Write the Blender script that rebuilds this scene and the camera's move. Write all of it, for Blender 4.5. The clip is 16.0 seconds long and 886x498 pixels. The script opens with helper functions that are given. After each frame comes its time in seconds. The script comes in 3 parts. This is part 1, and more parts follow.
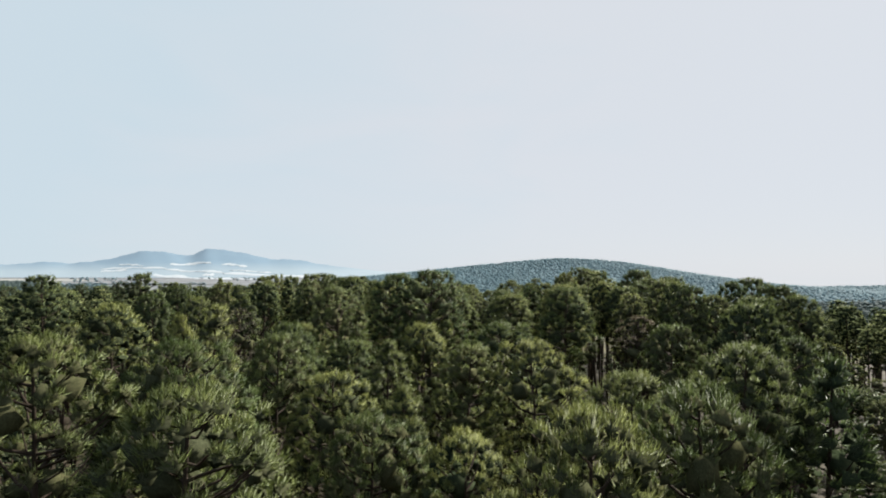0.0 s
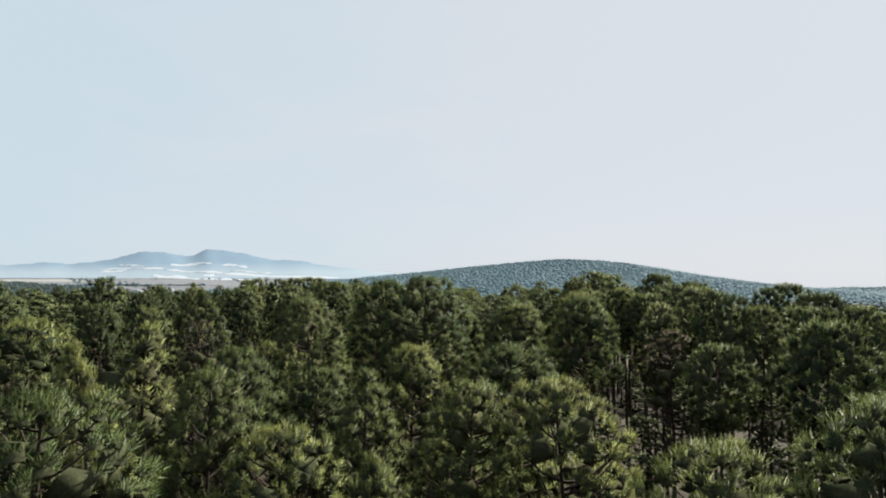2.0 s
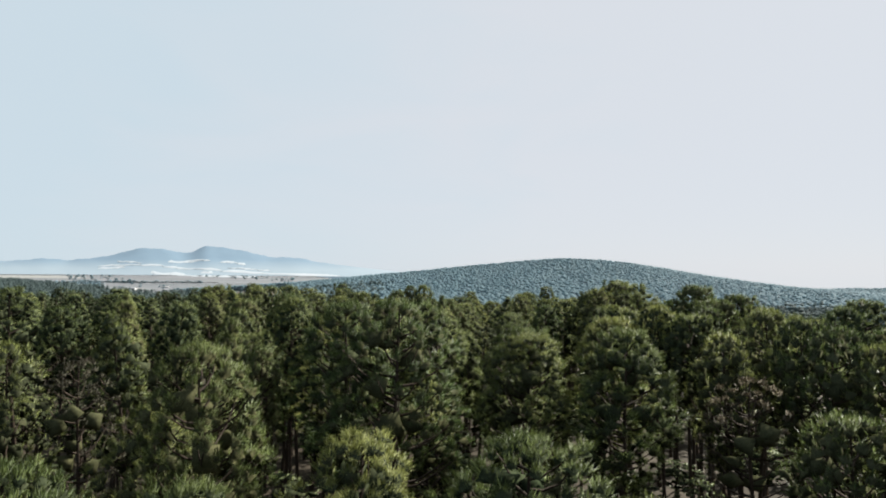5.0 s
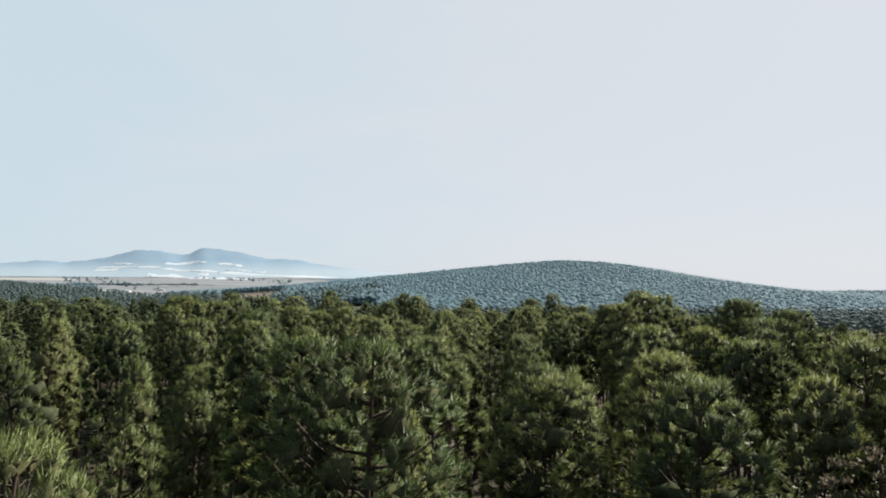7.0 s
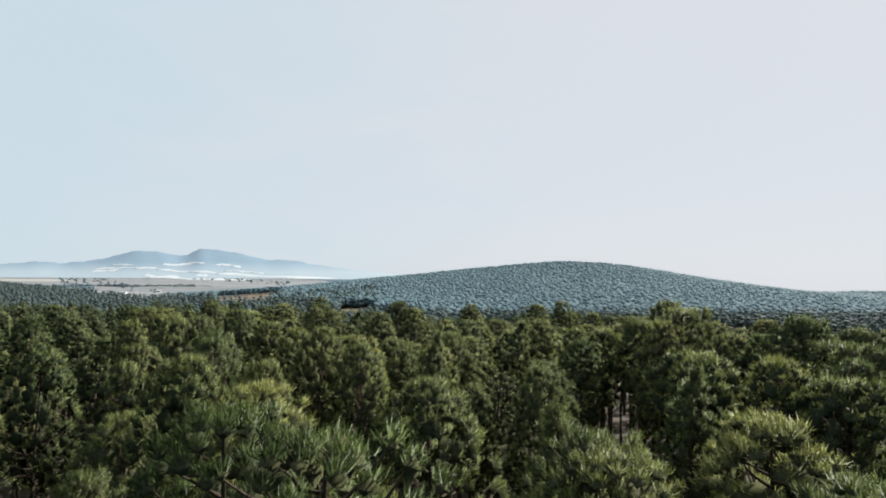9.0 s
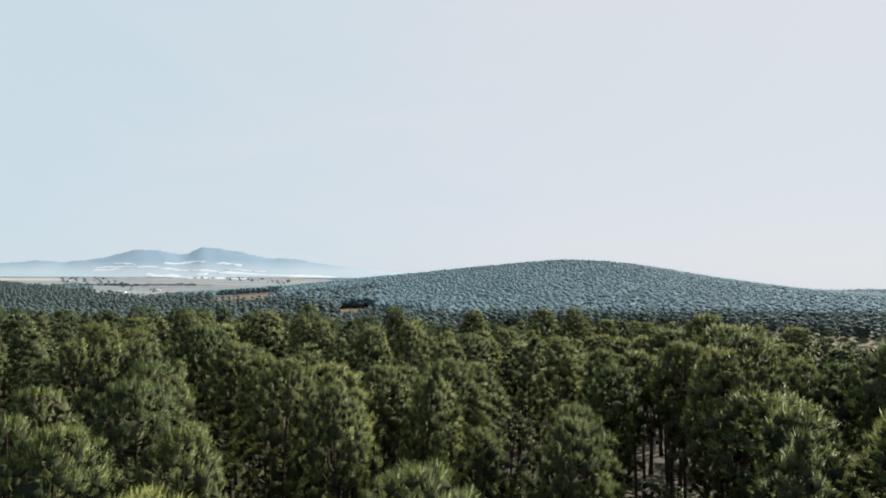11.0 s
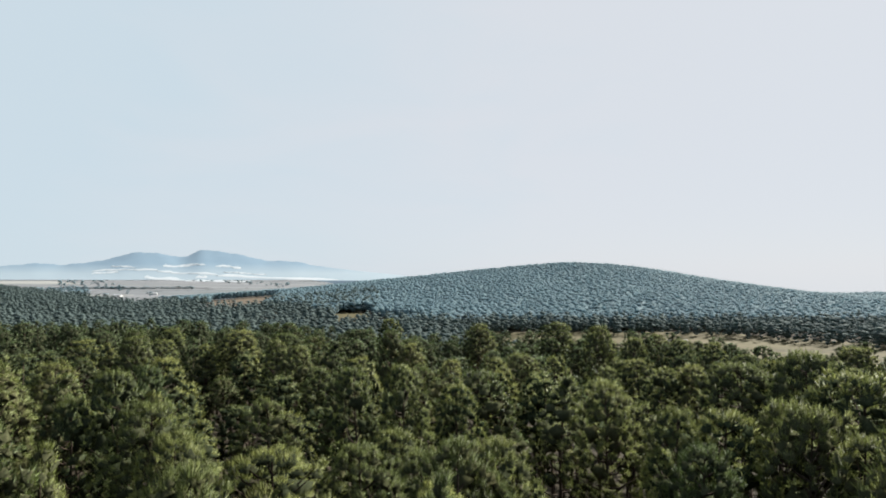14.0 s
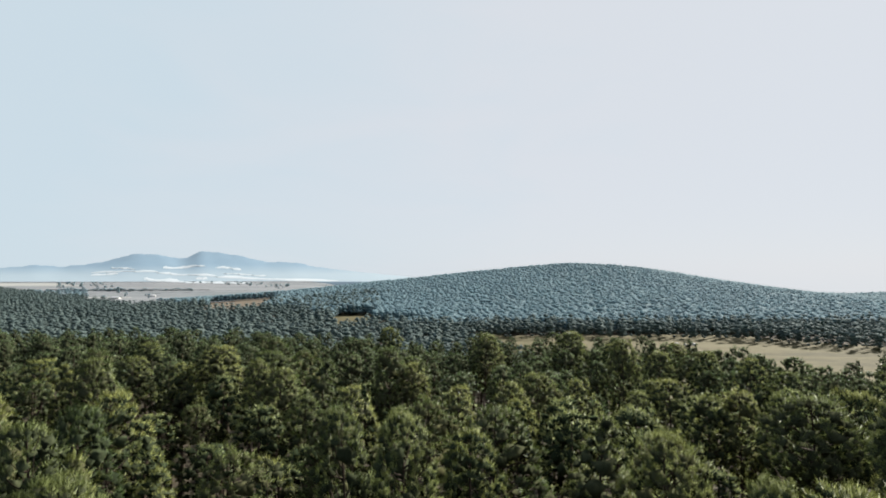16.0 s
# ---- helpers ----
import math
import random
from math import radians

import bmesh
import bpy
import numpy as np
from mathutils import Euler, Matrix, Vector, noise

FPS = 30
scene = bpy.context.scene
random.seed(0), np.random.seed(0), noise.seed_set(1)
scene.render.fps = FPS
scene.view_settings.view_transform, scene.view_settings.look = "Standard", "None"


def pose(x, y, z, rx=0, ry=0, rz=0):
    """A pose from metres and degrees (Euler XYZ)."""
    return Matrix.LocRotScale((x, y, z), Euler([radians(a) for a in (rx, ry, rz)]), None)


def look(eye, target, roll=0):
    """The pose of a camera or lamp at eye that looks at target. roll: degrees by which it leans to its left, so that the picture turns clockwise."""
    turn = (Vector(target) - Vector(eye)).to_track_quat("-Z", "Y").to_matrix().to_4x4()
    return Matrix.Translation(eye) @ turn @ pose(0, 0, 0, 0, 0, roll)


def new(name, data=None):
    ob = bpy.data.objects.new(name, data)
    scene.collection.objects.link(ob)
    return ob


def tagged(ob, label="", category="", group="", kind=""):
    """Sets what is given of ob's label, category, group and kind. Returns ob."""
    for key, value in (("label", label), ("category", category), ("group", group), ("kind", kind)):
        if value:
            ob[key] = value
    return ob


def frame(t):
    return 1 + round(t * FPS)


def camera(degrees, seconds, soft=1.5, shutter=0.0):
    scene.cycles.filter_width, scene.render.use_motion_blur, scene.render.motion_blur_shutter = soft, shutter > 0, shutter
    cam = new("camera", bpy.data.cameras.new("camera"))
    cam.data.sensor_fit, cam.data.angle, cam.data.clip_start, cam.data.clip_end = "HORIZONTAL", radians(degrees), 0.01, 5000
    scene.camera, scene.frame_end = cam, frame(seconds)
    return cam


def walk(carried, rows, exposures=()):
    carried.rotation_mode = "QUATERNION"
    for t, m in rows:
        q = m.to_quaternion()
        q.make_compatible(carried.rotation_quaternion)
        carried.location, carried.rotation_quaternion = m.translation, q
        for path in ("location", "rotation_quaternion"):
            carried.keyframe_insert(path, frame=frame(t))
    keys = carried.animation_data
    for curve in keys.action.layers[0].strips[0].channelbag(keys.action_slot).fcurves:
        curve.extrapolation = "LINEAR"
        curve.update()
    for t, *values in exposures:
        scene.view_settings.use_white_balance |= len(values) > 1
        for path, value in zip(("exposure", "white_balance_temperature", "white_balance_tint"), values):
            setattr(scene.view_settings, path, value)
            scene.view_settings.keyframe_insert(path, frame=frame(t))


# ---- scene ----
cam = camera(72.0, 16.0, soft=1.9)
METRES, STRETCH, EYE, TILT, LEAN, TURN = 50.0, 1.523, 24.0, 1.8, 0.0, 0.0
ROWS = [
    (0.0, 0.0, 0.0, 0.0, -0.0, 0.0, 0.0),
    (0.5, -0.0003, 0.0281, 0.0012, -0.01, -0.02, -0.0),
    (1.0, 0.0005, 0.0563, 0.0018, -0.0, 0.0, -0.02),
    (1.5, 0.0026, 0.0856, 0.0017, 0.01, 0.07, -0.02),
    (2.0, 0.0067, 0.1144, 0.0021, 0.12, 0.1, -0.03),
    (2.5, 0.0104, 0.1443, 0.003, 0.16, 0.06, -0.1),
    (3.0, 0.0143, 0.1751, 0.0049, 0.16, -0.04, -0.13),
    (3.5, 0.0172, 0.2056, 0.0072, 0.09, -0.1, -0.21),
    (4.0, 0.0201, 0.2374, 0.0098, 0.08, -0.14, -0.25),
    (4.5, 0.0234, 0.2692, 0.0134, 0.1, -0.21, -0.31),
    (7.0, 0.0282, 0.4356, 0.0265, -0.24, 0.03, -0.28),
    (7.5, 0.028, 0.4674, 0.0283, -0.25, 0.12, -0.33),
    (8.0, 0.0276, 0.4987, 0.0306, -0.3, 0.15, -0.28),
    (8.5, 0.0267, 0.5286, 0.0329, -0.36, 0.13, -0.25),
    (9.0, 0.0263, 0.5585, 0.0359, -0.38, 0.1, -0.22),
    (11.5, 0.03, 0.7164, 0.0517, -0.14, -0.2, -0.08),
    (12.0, 0.0303, 0.7479, 0.0538, -0.13, -0.12, -0.07),
    (12.5, 0.0299, 0.7804, 0.0552, -0.14, 0.03, -0.07),
    (13.0, 0.0283, 0.8126, 0.0583, -0.17, 0.05, -0.09),
    (13.5, 0.0266, 0.8438, 0.0617, -0.15, 0.1, -0.05),
    (14.0, 0.0235, 0.8752, 0.0649, -0.17, 0.13, -0.02),
    (14.5, 0.0206, 0.9057, 0.0688, -0.18, 0.13, 0.02),
    (15.0, 0.0185, 0.9336, 0.0715, -0.15, 0.15, 0.05),
    (15.5, 0.0154, 0.9643, 0.0735, -0.14, 0.22, 0.13),
    (16.0, 0.013, 0.9943, 0.0777, -0.12, 0.21, 0.15),
]
walk(cam, [(t, pose(0, 0, EYE, TILT, LEAN, TURN) @ pose(METRES * x, METRES * STRETCH * y, METRES * z, 90 + pitch / STRETCH, roll, yaw / STRETCH))
           for t, x, y, z, yaw, pitch, roll in ROWS], [(0.0, 0.94), (16.0, 0.94)])

# ---- light ----
SUN_AZ, SUN_EL = 42.0, 37.0     # degrees clockwise from the way ahead (+y), and above the horizon
world = bpy.data.worlds.new("sky")
scene.world = world
world.use_nodes = True
wn, wl = world.node_tree.nodes, world.node_tree.links
wn.clear()
w_out, w_bg = wn.new("ShaderNodeOutputWorld"), wn.new("ShaderNodeBackground")
sky = wn.new("ShaderNodeTexSky")
sky.sky_type, sky.sun_disc = "NISHITA", False
sky.sun_elevation, sky.sun_rotation = radians(SUN_EL), radians(SUN_AZ)
sky.air_density, sky.dust_density, sky.ozone_density, sky.altitude = 1.0, 3.0, 1.0, 2000
haze = wn.new("ShaderNodeMix")
haze.data_type = "RGBA"
# thick bright haze low down, kept as thick overhead to lift the dark parts
w_dir, w_xyz, w_up = wn.new("ShaderNodeTexCoord"), wn.new("ShaderNodeSeparateXYZ"), wn.new("ShaderNodeMapRange")
w_up.interpolation_type = "SMOOTHSTEP"
for key, value in (("From Min", 0.36), ("From Max", 0.72), ("To Min", 0.95), ("To Max", 0.95)):
    w_up.inputs[key].default_value = value
wl.new(w_dir.outputs["Generated"], w_xyz.inputs[0])
wl.new(w_xyz.outputs["Z"], w_up.inputs["Value"])
w_side, w_glow, w_both = wn.new("ShaderNodeVectorMath"), wn.new("ShaderNodeMapRange"), wn.new("ShaderNodeMath")
w_side.operation, w_both.operation, w_glow.interpolation_type = "DOT_PRODUCT", "MULTIPLY", "SMOOTHSTEP"
w_side.inputs[1].default_value = (0.42, 0.91, 0.0)     # haze set brighter ahead, dimmer behind the camera to cut fill light
for key, value in (("From Min", -0.7), ("From Max", 0.4), ("To Min", 0.3), ("To Max", 1.0)):
    w_glow.inputs[key].default_value = value
wl.new(w_dir.outputs["Generated"], w_side.inputs[0])
wl.new(w_side.outputs["Value"], w_glow.inputs["Value"])
wl.new(w_up.outputs[0], w_both.inputs[0])
wl.new(w_glow.outputs[0], w_both.inputs[1])
wl.new(w_both.outputs[0], haze.inputs["Factor"])
# thin veil of cloud: whiter towards the sun, with faint blue openings on the other side
w_veil = wn.new("ShaderNodeMix")
w_veil.data_type = "RGBA"
w_veil.inputs["A"].default_value, w_veil.inputs["B"].default_value = (6.5, 7.65, 8.45, 1), (7.45, 7.85, 8.4, 1)
wl.new(sky.outputs["Color"], haze.inputs["A"])
w_noise, w_lean, w_sum, w_range = wn.new("ShaderNodeTexNoise"), wn.new("ShaderNodeVectorMath"), wn.new("ShaderNodeMath"), wn.new("ShaderNodeMapRange")
w_noise.inputs["Scale"].default_value, w_noise.inputs["Detail"].default_value = 2.4, 8
w_lean.operation, w_sum.operation = "DOT_PRODUCT", "ADD"
w_lean.inputs[1].default_value = (1.0, 0.15, -0.35)
for key, value in (("From Min", 0.05), ("From Max", 0.75)):
    w_range.inputs[key].default_value = value
w_flat = wn.new("ShaderNodeMapping")
w_flat.inputs["Scale"].default_value, w_flat.inputs["Rotation"].default_value = (1.0, 1.0, 3.2), (0.0, 0.25, 0.0)
wl.new(w_dir.outputs["Generated"], w_flat.inputs["Vector"])
wl.new(w_flat.outputs[0], w_noise.inputs["Vector"])
w_noise.inputs["Distortion"].default_value = 0.7
wl.new(w_dir.outputs["Generated"], w_lean.inputs[0])
wl.new(w_noise.outputs["Fac"], w_sum.inputs[0])
wl.new(w_lean.outputs["Value"], w_sum.inputs[1])
wl.new(w_sum.outputs[0], w_range.inputs["Value"])
wl.new(w_range.outputs[0], w_veil.inputs["Factor"])
wl.new(w_veil.outputs["Result"], haze.inputs["B"])
wl.new(haze.outputs["Result"], w_bg.inputs["Color"])
w_bg.inputs["Strength"].default_value = 0.05
wl.new(w_bg.outputs[0], w_out.inputs["Surface"])

sun = new("sun", bpy.data.lights.new("sun", "SUN"))
sun.data.energy, sun.data.angle, sun.data.color = 5.0, radians(0.6), (1.0, 0.955, 0.88)
sun.matrix_world = look((0, 0, 0), (-math.sin(radians(SUN_AZ)) * math.cos(radians(SUN_EL)), -math.cos(radians(SUN_AZ)) * math.cos(radians(SUN_EL)), -math.sin(radians(SUN_EL))))


# ---- materials ----
def ramp(nodes, stops):
    r = nodes.new("ShaderNodeValToRGB")
    el = r.color_ramp.elements
    while len(el) < len(stops):
        el.new(0.5)
    for e, (p, c) in zip(el, stops):
        e.position, e.color = p, (*c, 1)
    return r


def foliage(name, dark, mid, light, through_light=0.14, scale=0.9, near=1.0, gloss=0.12, rough=0.7):
    """Needles: colour varied per tree, per sprig and in soft patches, with some light passing through."""
    m = bpy.data.materials.new(name)
    m.use_nodes = True
    n, k = m.node_tree.nodes, m.node_tree.links
    n.clear()
    out = n.new("ShaderNodeOutputMaterial")
    geo, info, tc = n.new("ShaderNodeNewGeometry"), n.new("ShaderNodeObjectInfo"), n.new("ShaderNodeTexCoord")
    nz = n.new("ShaderNodeTexNoise")
    nz.inputs["Scale"].default_value, nz.inputs["Detail"].default_value = scale, 3
    k.new(tc.outputs["Object"], nz.inputs["Vector"])
    a = n.new("ShaderNodeMath"); a.operation = "MULTIPLY_ADD"
    k.new(geo.outputs["Random Per Island"], a.inputs[0]); a.inputs[1].default_value = 0.2
    k.new(nz.outputs["Fac"], a.inputs[2])
    b = n.new("ShaderNodeMath"); b.operation = "MULTIPLY_ADD"
    k.new(info.outputs["Random"], b.inputs[0]); b.inputs[1].default_value = 0.5
    k.new(a.outputs[0], b.inputs[2])
    c = n.new("ShaderNodeMath"); c.operation = "SUBTRACT"; c.inputs[1].default_value = 0.36
    k.new(b.outputs[0], c.inputs[0])
    r = ramp(n, [(0.1, dark), (0.5, mid), (0.9, light)])
    k.new(c.outputs[0], r.inputs["Fac"])
    grain, light = n.new("ShaderNodeTexNoise"), n.new("ShaderNodeMapRange")
    grain.inputs["Scale"].default_value, grain.inputs["Detail"].default_value = 14.0, 4
    k.new(tc.outputs["Object"], grain.inputs["Vector"])
    for key, value in (("From Min", 0.3), ("From Max", 0.7), ("To Min", 0.7), ("To Max", 1.3)):
        light.inputs[key].default_value = value
    k.new(grain.outputs["Fac"], light.inputs["Value"])
    speck = n.new("ShaderNodeMix")
    speck.data_type, speck.blend_type = "RGBA", "MULTIPLY"
    speck.inputs["Factor"].default_value = near
    k.new(r.outputs["Color"], speck.inputs["A"]); k.new(light.outputs[0], speck.inputs["B"])
    # some trees greener, some more yellow
    wide, hue, turn = n.new("ShaderNodeTexNoise"), n.new("ShaderNodeMath"), n.new("ShaderNodeMix")
    wide.inputs["Scale"].default_value, wide.inputs["Detail"].default_value = scale * 0.2, 1
    k.new(tc.outputs["Object"], wide.inputs["Vector"])
    hue.operation, hue.use_clamp = "MULTIPLY_ADD", True
    k.new(info.outputs["Random"], hue.inputs[0]); hue.inputs[1].default_value = 0.6
    soft = n.new("ShaderNodeMath"); soft.operation = "MULTIPLY"; soft.inputs[1].default_value = 0.45
    k.new(wide.outputs["Fac"], soft.inputs[0]); k.new(soft.outputs[0], hue.inputs[2])
    tint = ramp(n, [(0.1, (0.84, 1.0, 0.95)), (0.5, (1, 1, 1)), (0.9, (1.08, 1.0, 0.84))])
    k.new(hue.outputs[0], tint.inputs["Fac"])
    turn.data_type, turn.blend_type = "RGBA", "MULTIPLY"
    turn.inputs["Factor"].default_value = 0.15 + 0.85 * near
    k.new(speck.outputs["Result"], turn.inputs["A"]); k.new(tint.outputs["Color"], turn.inputs["B"])
    d = n.new("ShaderNodeBsdfPrincipled")
    d.inputs["Roughness"].default_value = rough
    d.inputs["Specular IOR Level"].default_value = gloss
    k.new(turn.outputs["Result"], d.inputs["Base Color"])
    t = n.new("ShaderNodeBsdfTranslucent")
    k.new(turn.outputs["Result"], t.inputs["Color"])
    mx = n.new("ShaderNodeMixShader")
    mx.inputs["Fac"].default_value = through_light
    k.new(d.outputs[0], mx.inputs[1]); k.new(t.outputs[0], mx.inputs[2])
    k.new(mx.outputs[0], out.inputs["Surface"])
    return m


def matte(name, stops, scale, rough=0.9, bump=0.0, detail=6, stretch=(1, 1, 1)):
    """A rough surface: colours by noise at two scales, with a fine relief."""
    m = bpy.data.materials.new(name)
    m.use_nodes = True
    n, k = m.node_tree.nodes, m.node_tree.links
    p = n["Principled BSDF"]
    tc, mp = n.new("ShaderNodeTexCoord"), n.new("ShaderNodeMapping")
    mp.inputs["Scale"].default_value = stretch
    k.new(tc.outputs["Object"], mp.inputs["Vector"])
    a, b = n.new("ShaderNodeTexNoise"), n.new("ShaderNodeTexNoise")
    for q, s in ((a, scale), (b, scale * 9)):
        q.inputs["Scale"].default_value, q.inputs["Detail"].default_value = s, detail
        k.new(mp.outputs[0], q.inputs["Vector"])
    s = n.new("ShaderNodeMath"); s.operation = "MULTIPLY_ADD"; s.inputs[1].default_value = 0.4
    k.new(b.outputs["Fac"], s.inputs[0])
    t = n.new("ShaderNodeMath"); t.operation = "MULTIPLY"; t.inputs[1].default_value = 0.65
    k.new(a.outputs["Fac"], t.inputs[0]); k.new(t.outputs[0], s.inputs[2])
    r = ramp(n, stops)
    k.new(s.outputs[0], r.inputs["Fac"]); k.new(r.outputs["Color"], p.inputs["Base Color"])
    p.inputs["Roughness"].default_value = rough
    p.inputs["Specular IOR Level"].default_value = 0.2
    if bump:
        bp = n.new("ShaderNodeBump")
        bp.inputs["Strength"].default_value, bp.inputs["Distance"].default_value = 0.6, bump
        k.new(b.outputs["Fac"], bp.inputs["Height"]); k.new(bp.outputs[0], p.inputs["Normal"])
    return m


NEEDLES = foliage("pine_needles", (0.049, 0.071, 0.021), (0.132, 0.163, 0.050), (0.278, 0.318, 0.114), 0.26, gloss=0.25, rough=0.55)
FAR_NEEDLES = foliage("distant_pine_needles", (0.053, 0.078, 0.032), (0.136, 0.176, 0.070), (0.278, 0.326, 0.138), 0.28, scale=0.1, gloss=0.25, rough=0.55)
# distance haze put into the needle colour: bluer and paler than the near pines
HAZED_NEEDLES = foliage("blue_green_pine_needles", (0.08, 0.12, 0.12), (0.115, 0.16, 0.157), (0.15, 0.20, 0.19), 0.5, scale=0.04, near=0.0)
HILL_HAZE_NEEDLES = foliage("blue_green_hill_needles", (0.225, 0.325, 0.36), (0.255, 0.36, 0.395), (0.285, 0.39, 0.425), 0.55, scale=0.03, near=0.0)
LIME_NEEDLES = foliage("yellow_green_pine_needles", (0.06, 0.08, 0.024), (0.12, 0.14, 0.05), (0.2, 0.22, 0.085))
BROWN_LEAVES = foliage("brown_oak_leaves", (0.06, 0.052, 0.036), (0.11, 0.095, 0.066), (0.17, 0.15, 0.11), 0.22)
OLIVE_LEAVES = foliage("pale_olive_leaves", (0.06, 0.066, 0.03), (0.11, 0.115, 0.055), (0.165, 0.168, 0.09))
BARK = matte("pine_bark", [(0.3, (0.02, 0.015, 0.01)), (0.55, (0.045, 0.032, 0.022)), (0.75, (0.085, 0.062, 0.046))], 1.6, bump=0.03, stretch=(1, 1, 0.25))
# crown shade put into the colour: dark cores that show between the needles
CORE_SHADE = foliage("dark_inner_twigs", (0.03, 0.036, 0.02), (0.052, 0.057, 0.032), (0.085, 0.088, 0.05), 0.0, scale=2.0, gloss=0.0)
LITTER = matte("forest_floor_litter", [(0.3, (0.026, 0.02, 0.012)), (0.5, (0.042, 0.033, 0.02)), (0.7, (0.075, 0.06, 0.038))], 0.12, bump=0.05)
DRY_GRASS = matte("dry_tan_grass", [(0.34, (0.036, 0.034, 0.014)), (0.46, (0.064, 0.055, 0.022)), (0.54, (0.09, 0.076, 0.032)), (0.66, (0.112, 0.098, 0.048))], 0.035, bump=0.05, stretch=(0.4, 1.4, 1))
PLOUGHED = matte("red_brown_ploughed_soil", [(0.3, (0.10, 0.075, 0.05)), (0.6, (0.135, 0.105, 0.072)), (0.8, (0.17, 0.14, 0.1))], 0.05)
# farmland colour greyed towards blue to paint in the distance haze
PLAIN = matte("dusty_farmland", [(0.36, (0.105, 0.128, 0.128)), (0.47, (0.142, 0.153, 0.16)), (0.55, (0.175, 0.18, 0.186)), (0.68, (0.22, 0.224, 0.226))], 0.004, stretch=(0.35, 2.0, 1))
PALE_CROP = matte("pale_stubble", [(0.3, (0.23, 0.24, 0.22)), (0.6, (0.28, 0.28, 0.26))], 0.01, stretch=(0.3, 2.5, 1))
PLASTIC = matte("white_greenhouse_plastic", [(0.3, (0.33, 0.365, 0.385)), (0.6, (0.42, 0.45, 0.465))], 0.02, rough=0.5)
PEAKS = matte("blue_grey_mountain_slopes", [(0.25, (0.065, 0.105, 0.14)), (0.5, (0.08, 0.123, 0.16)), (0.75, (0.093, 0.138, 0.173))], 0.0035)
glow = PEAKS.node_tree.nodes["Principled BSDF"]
glow.inputs["Emission Color"].default_value, glow.inputs["Emission Strength"].default_value = (0.33, 0.46, 0.56, 1), 0.22     # glow that stands in for far-off haze
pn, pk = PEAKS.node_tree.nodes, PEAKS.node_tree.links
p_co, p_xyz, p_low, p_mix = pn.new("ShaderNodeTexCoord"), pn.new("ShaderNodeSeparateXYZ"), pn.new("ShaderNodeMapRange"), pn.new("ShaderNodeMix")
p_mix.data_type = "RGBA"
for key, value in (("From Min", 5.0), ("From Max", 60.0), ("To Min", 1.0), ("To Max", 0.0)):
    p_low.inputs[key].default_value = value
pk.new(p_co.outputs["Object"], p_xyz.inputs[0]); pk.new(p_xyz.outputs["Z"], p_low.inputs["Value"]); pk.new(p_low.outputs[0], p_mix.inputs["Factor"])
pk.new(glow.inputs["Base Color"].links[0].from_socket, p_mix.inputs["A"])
p_mix.inputs["B"].default_value = (0.17, 0.20, 0.215, 1)     # haze painted into the colour, paler towards the foot of the slopes
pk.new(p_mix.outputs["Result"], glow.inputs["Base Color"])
WALLS = matte("pale_plaster", [(0.3, (0.55, 0.55, 0.53)), (0.7, (0.68, 0.67, 0.65))], 0.4)
ROOFS = matte("grey_roof_sheet", [(0.3, (0.34, 0.35, 0.36)), (0.7, (0.45, 0.45, 0.45))], 0.4)
STONE = matte("pale_stone", [(0.3, (0.35, 0.33, 0.30)), (0.7, (0.52, 0.50, 0.46))], 0.8, bump=0.05)


# ---- land ----
RIDGE_X = (-420, -330, -191, -88, -38, 13, 65, 124, 176, 227, 287, 325, 380, 431, 482, 525, 585, 670, 900)
RIDGE_Z = (-20, -16, -6, 5, 9, 15, 20, 25.5, 29.5, 28, 21.5, 15, 6, -1.5, -10.5, -13, -14, -12, -10)


def step(a, b, v):
    u = np.clip((v - a) / (b - a), 0, 1)
    return u * u * (3 - 2 * u)


def soft_interp(x, xs, zs, w):
    """A line through the points with its corners rounded over the width w."""
    return sum(np.interp(x + w * d, xs, zs) for d in (-0.8, -0.45, -0.15, 0.15, 0.45, 0.8)) / 6


def rise(x, y):
    """Height of the land: level under the nearest pines, falling to a plain, then a long low hill ahead."""
    x, y = np.asarray(x, float), np.asarray(y, float)
    z = -13.0 * step(110, 330, y + 0.65 * np.clip(x, -60, 300)) - 7.0 * step(480, 800, y - 0.5 * np.clip(x, -300, 300))
    z = z + 0.5 * np.sin(x * 0.031 + 0.6) * np.sin(y * 0.027) * np.exp(-(np.hypot(x, y) / 600) ** 2)
    top = soft_interp(x, RIDGE_X, RIDGE_Z, 28) - z
    front = np.clip((y - 480) / 430, 0, 1) ** 1.1
    back = 1 - step(960, 1500, y)
    bumps = 1 + (1 - front) * (0.14 * np.sin(x * 0.021 + y * 0.009) + 0.08 * np.sin(x * 0.047 - y * 0.02))
    fall = 0.04 * np.maximum(y - 1000, 0) * step(-0.22, -0.06, x / np.maximum(y, 1))
    return z + top * front * np.where(y > 905, 1, bumps) * back - fall


def mesh_ob(name, verts, faces, material, parent=None, smooth=False):
    me = bpy.data.meshes.new(name)
    me.from_pydata(np.asarray(verts, float).tolist(), [], np.asarray(faces).tolist())
    me.materials.append(material)
    if smooth:
        me.polygons.foreach_set("use_smooth", [True] * len(me.polygons))
    me.update()
    ob = new(name, me)
    ob.parent = parent
    return ob


def spread(near, far, first, grow):
    """Grid lines from near to far, denser close in."""
    out, v, s = [near], near, first
    while v < far:
        s *= grow
        v += s
        out.append(v)
    return out


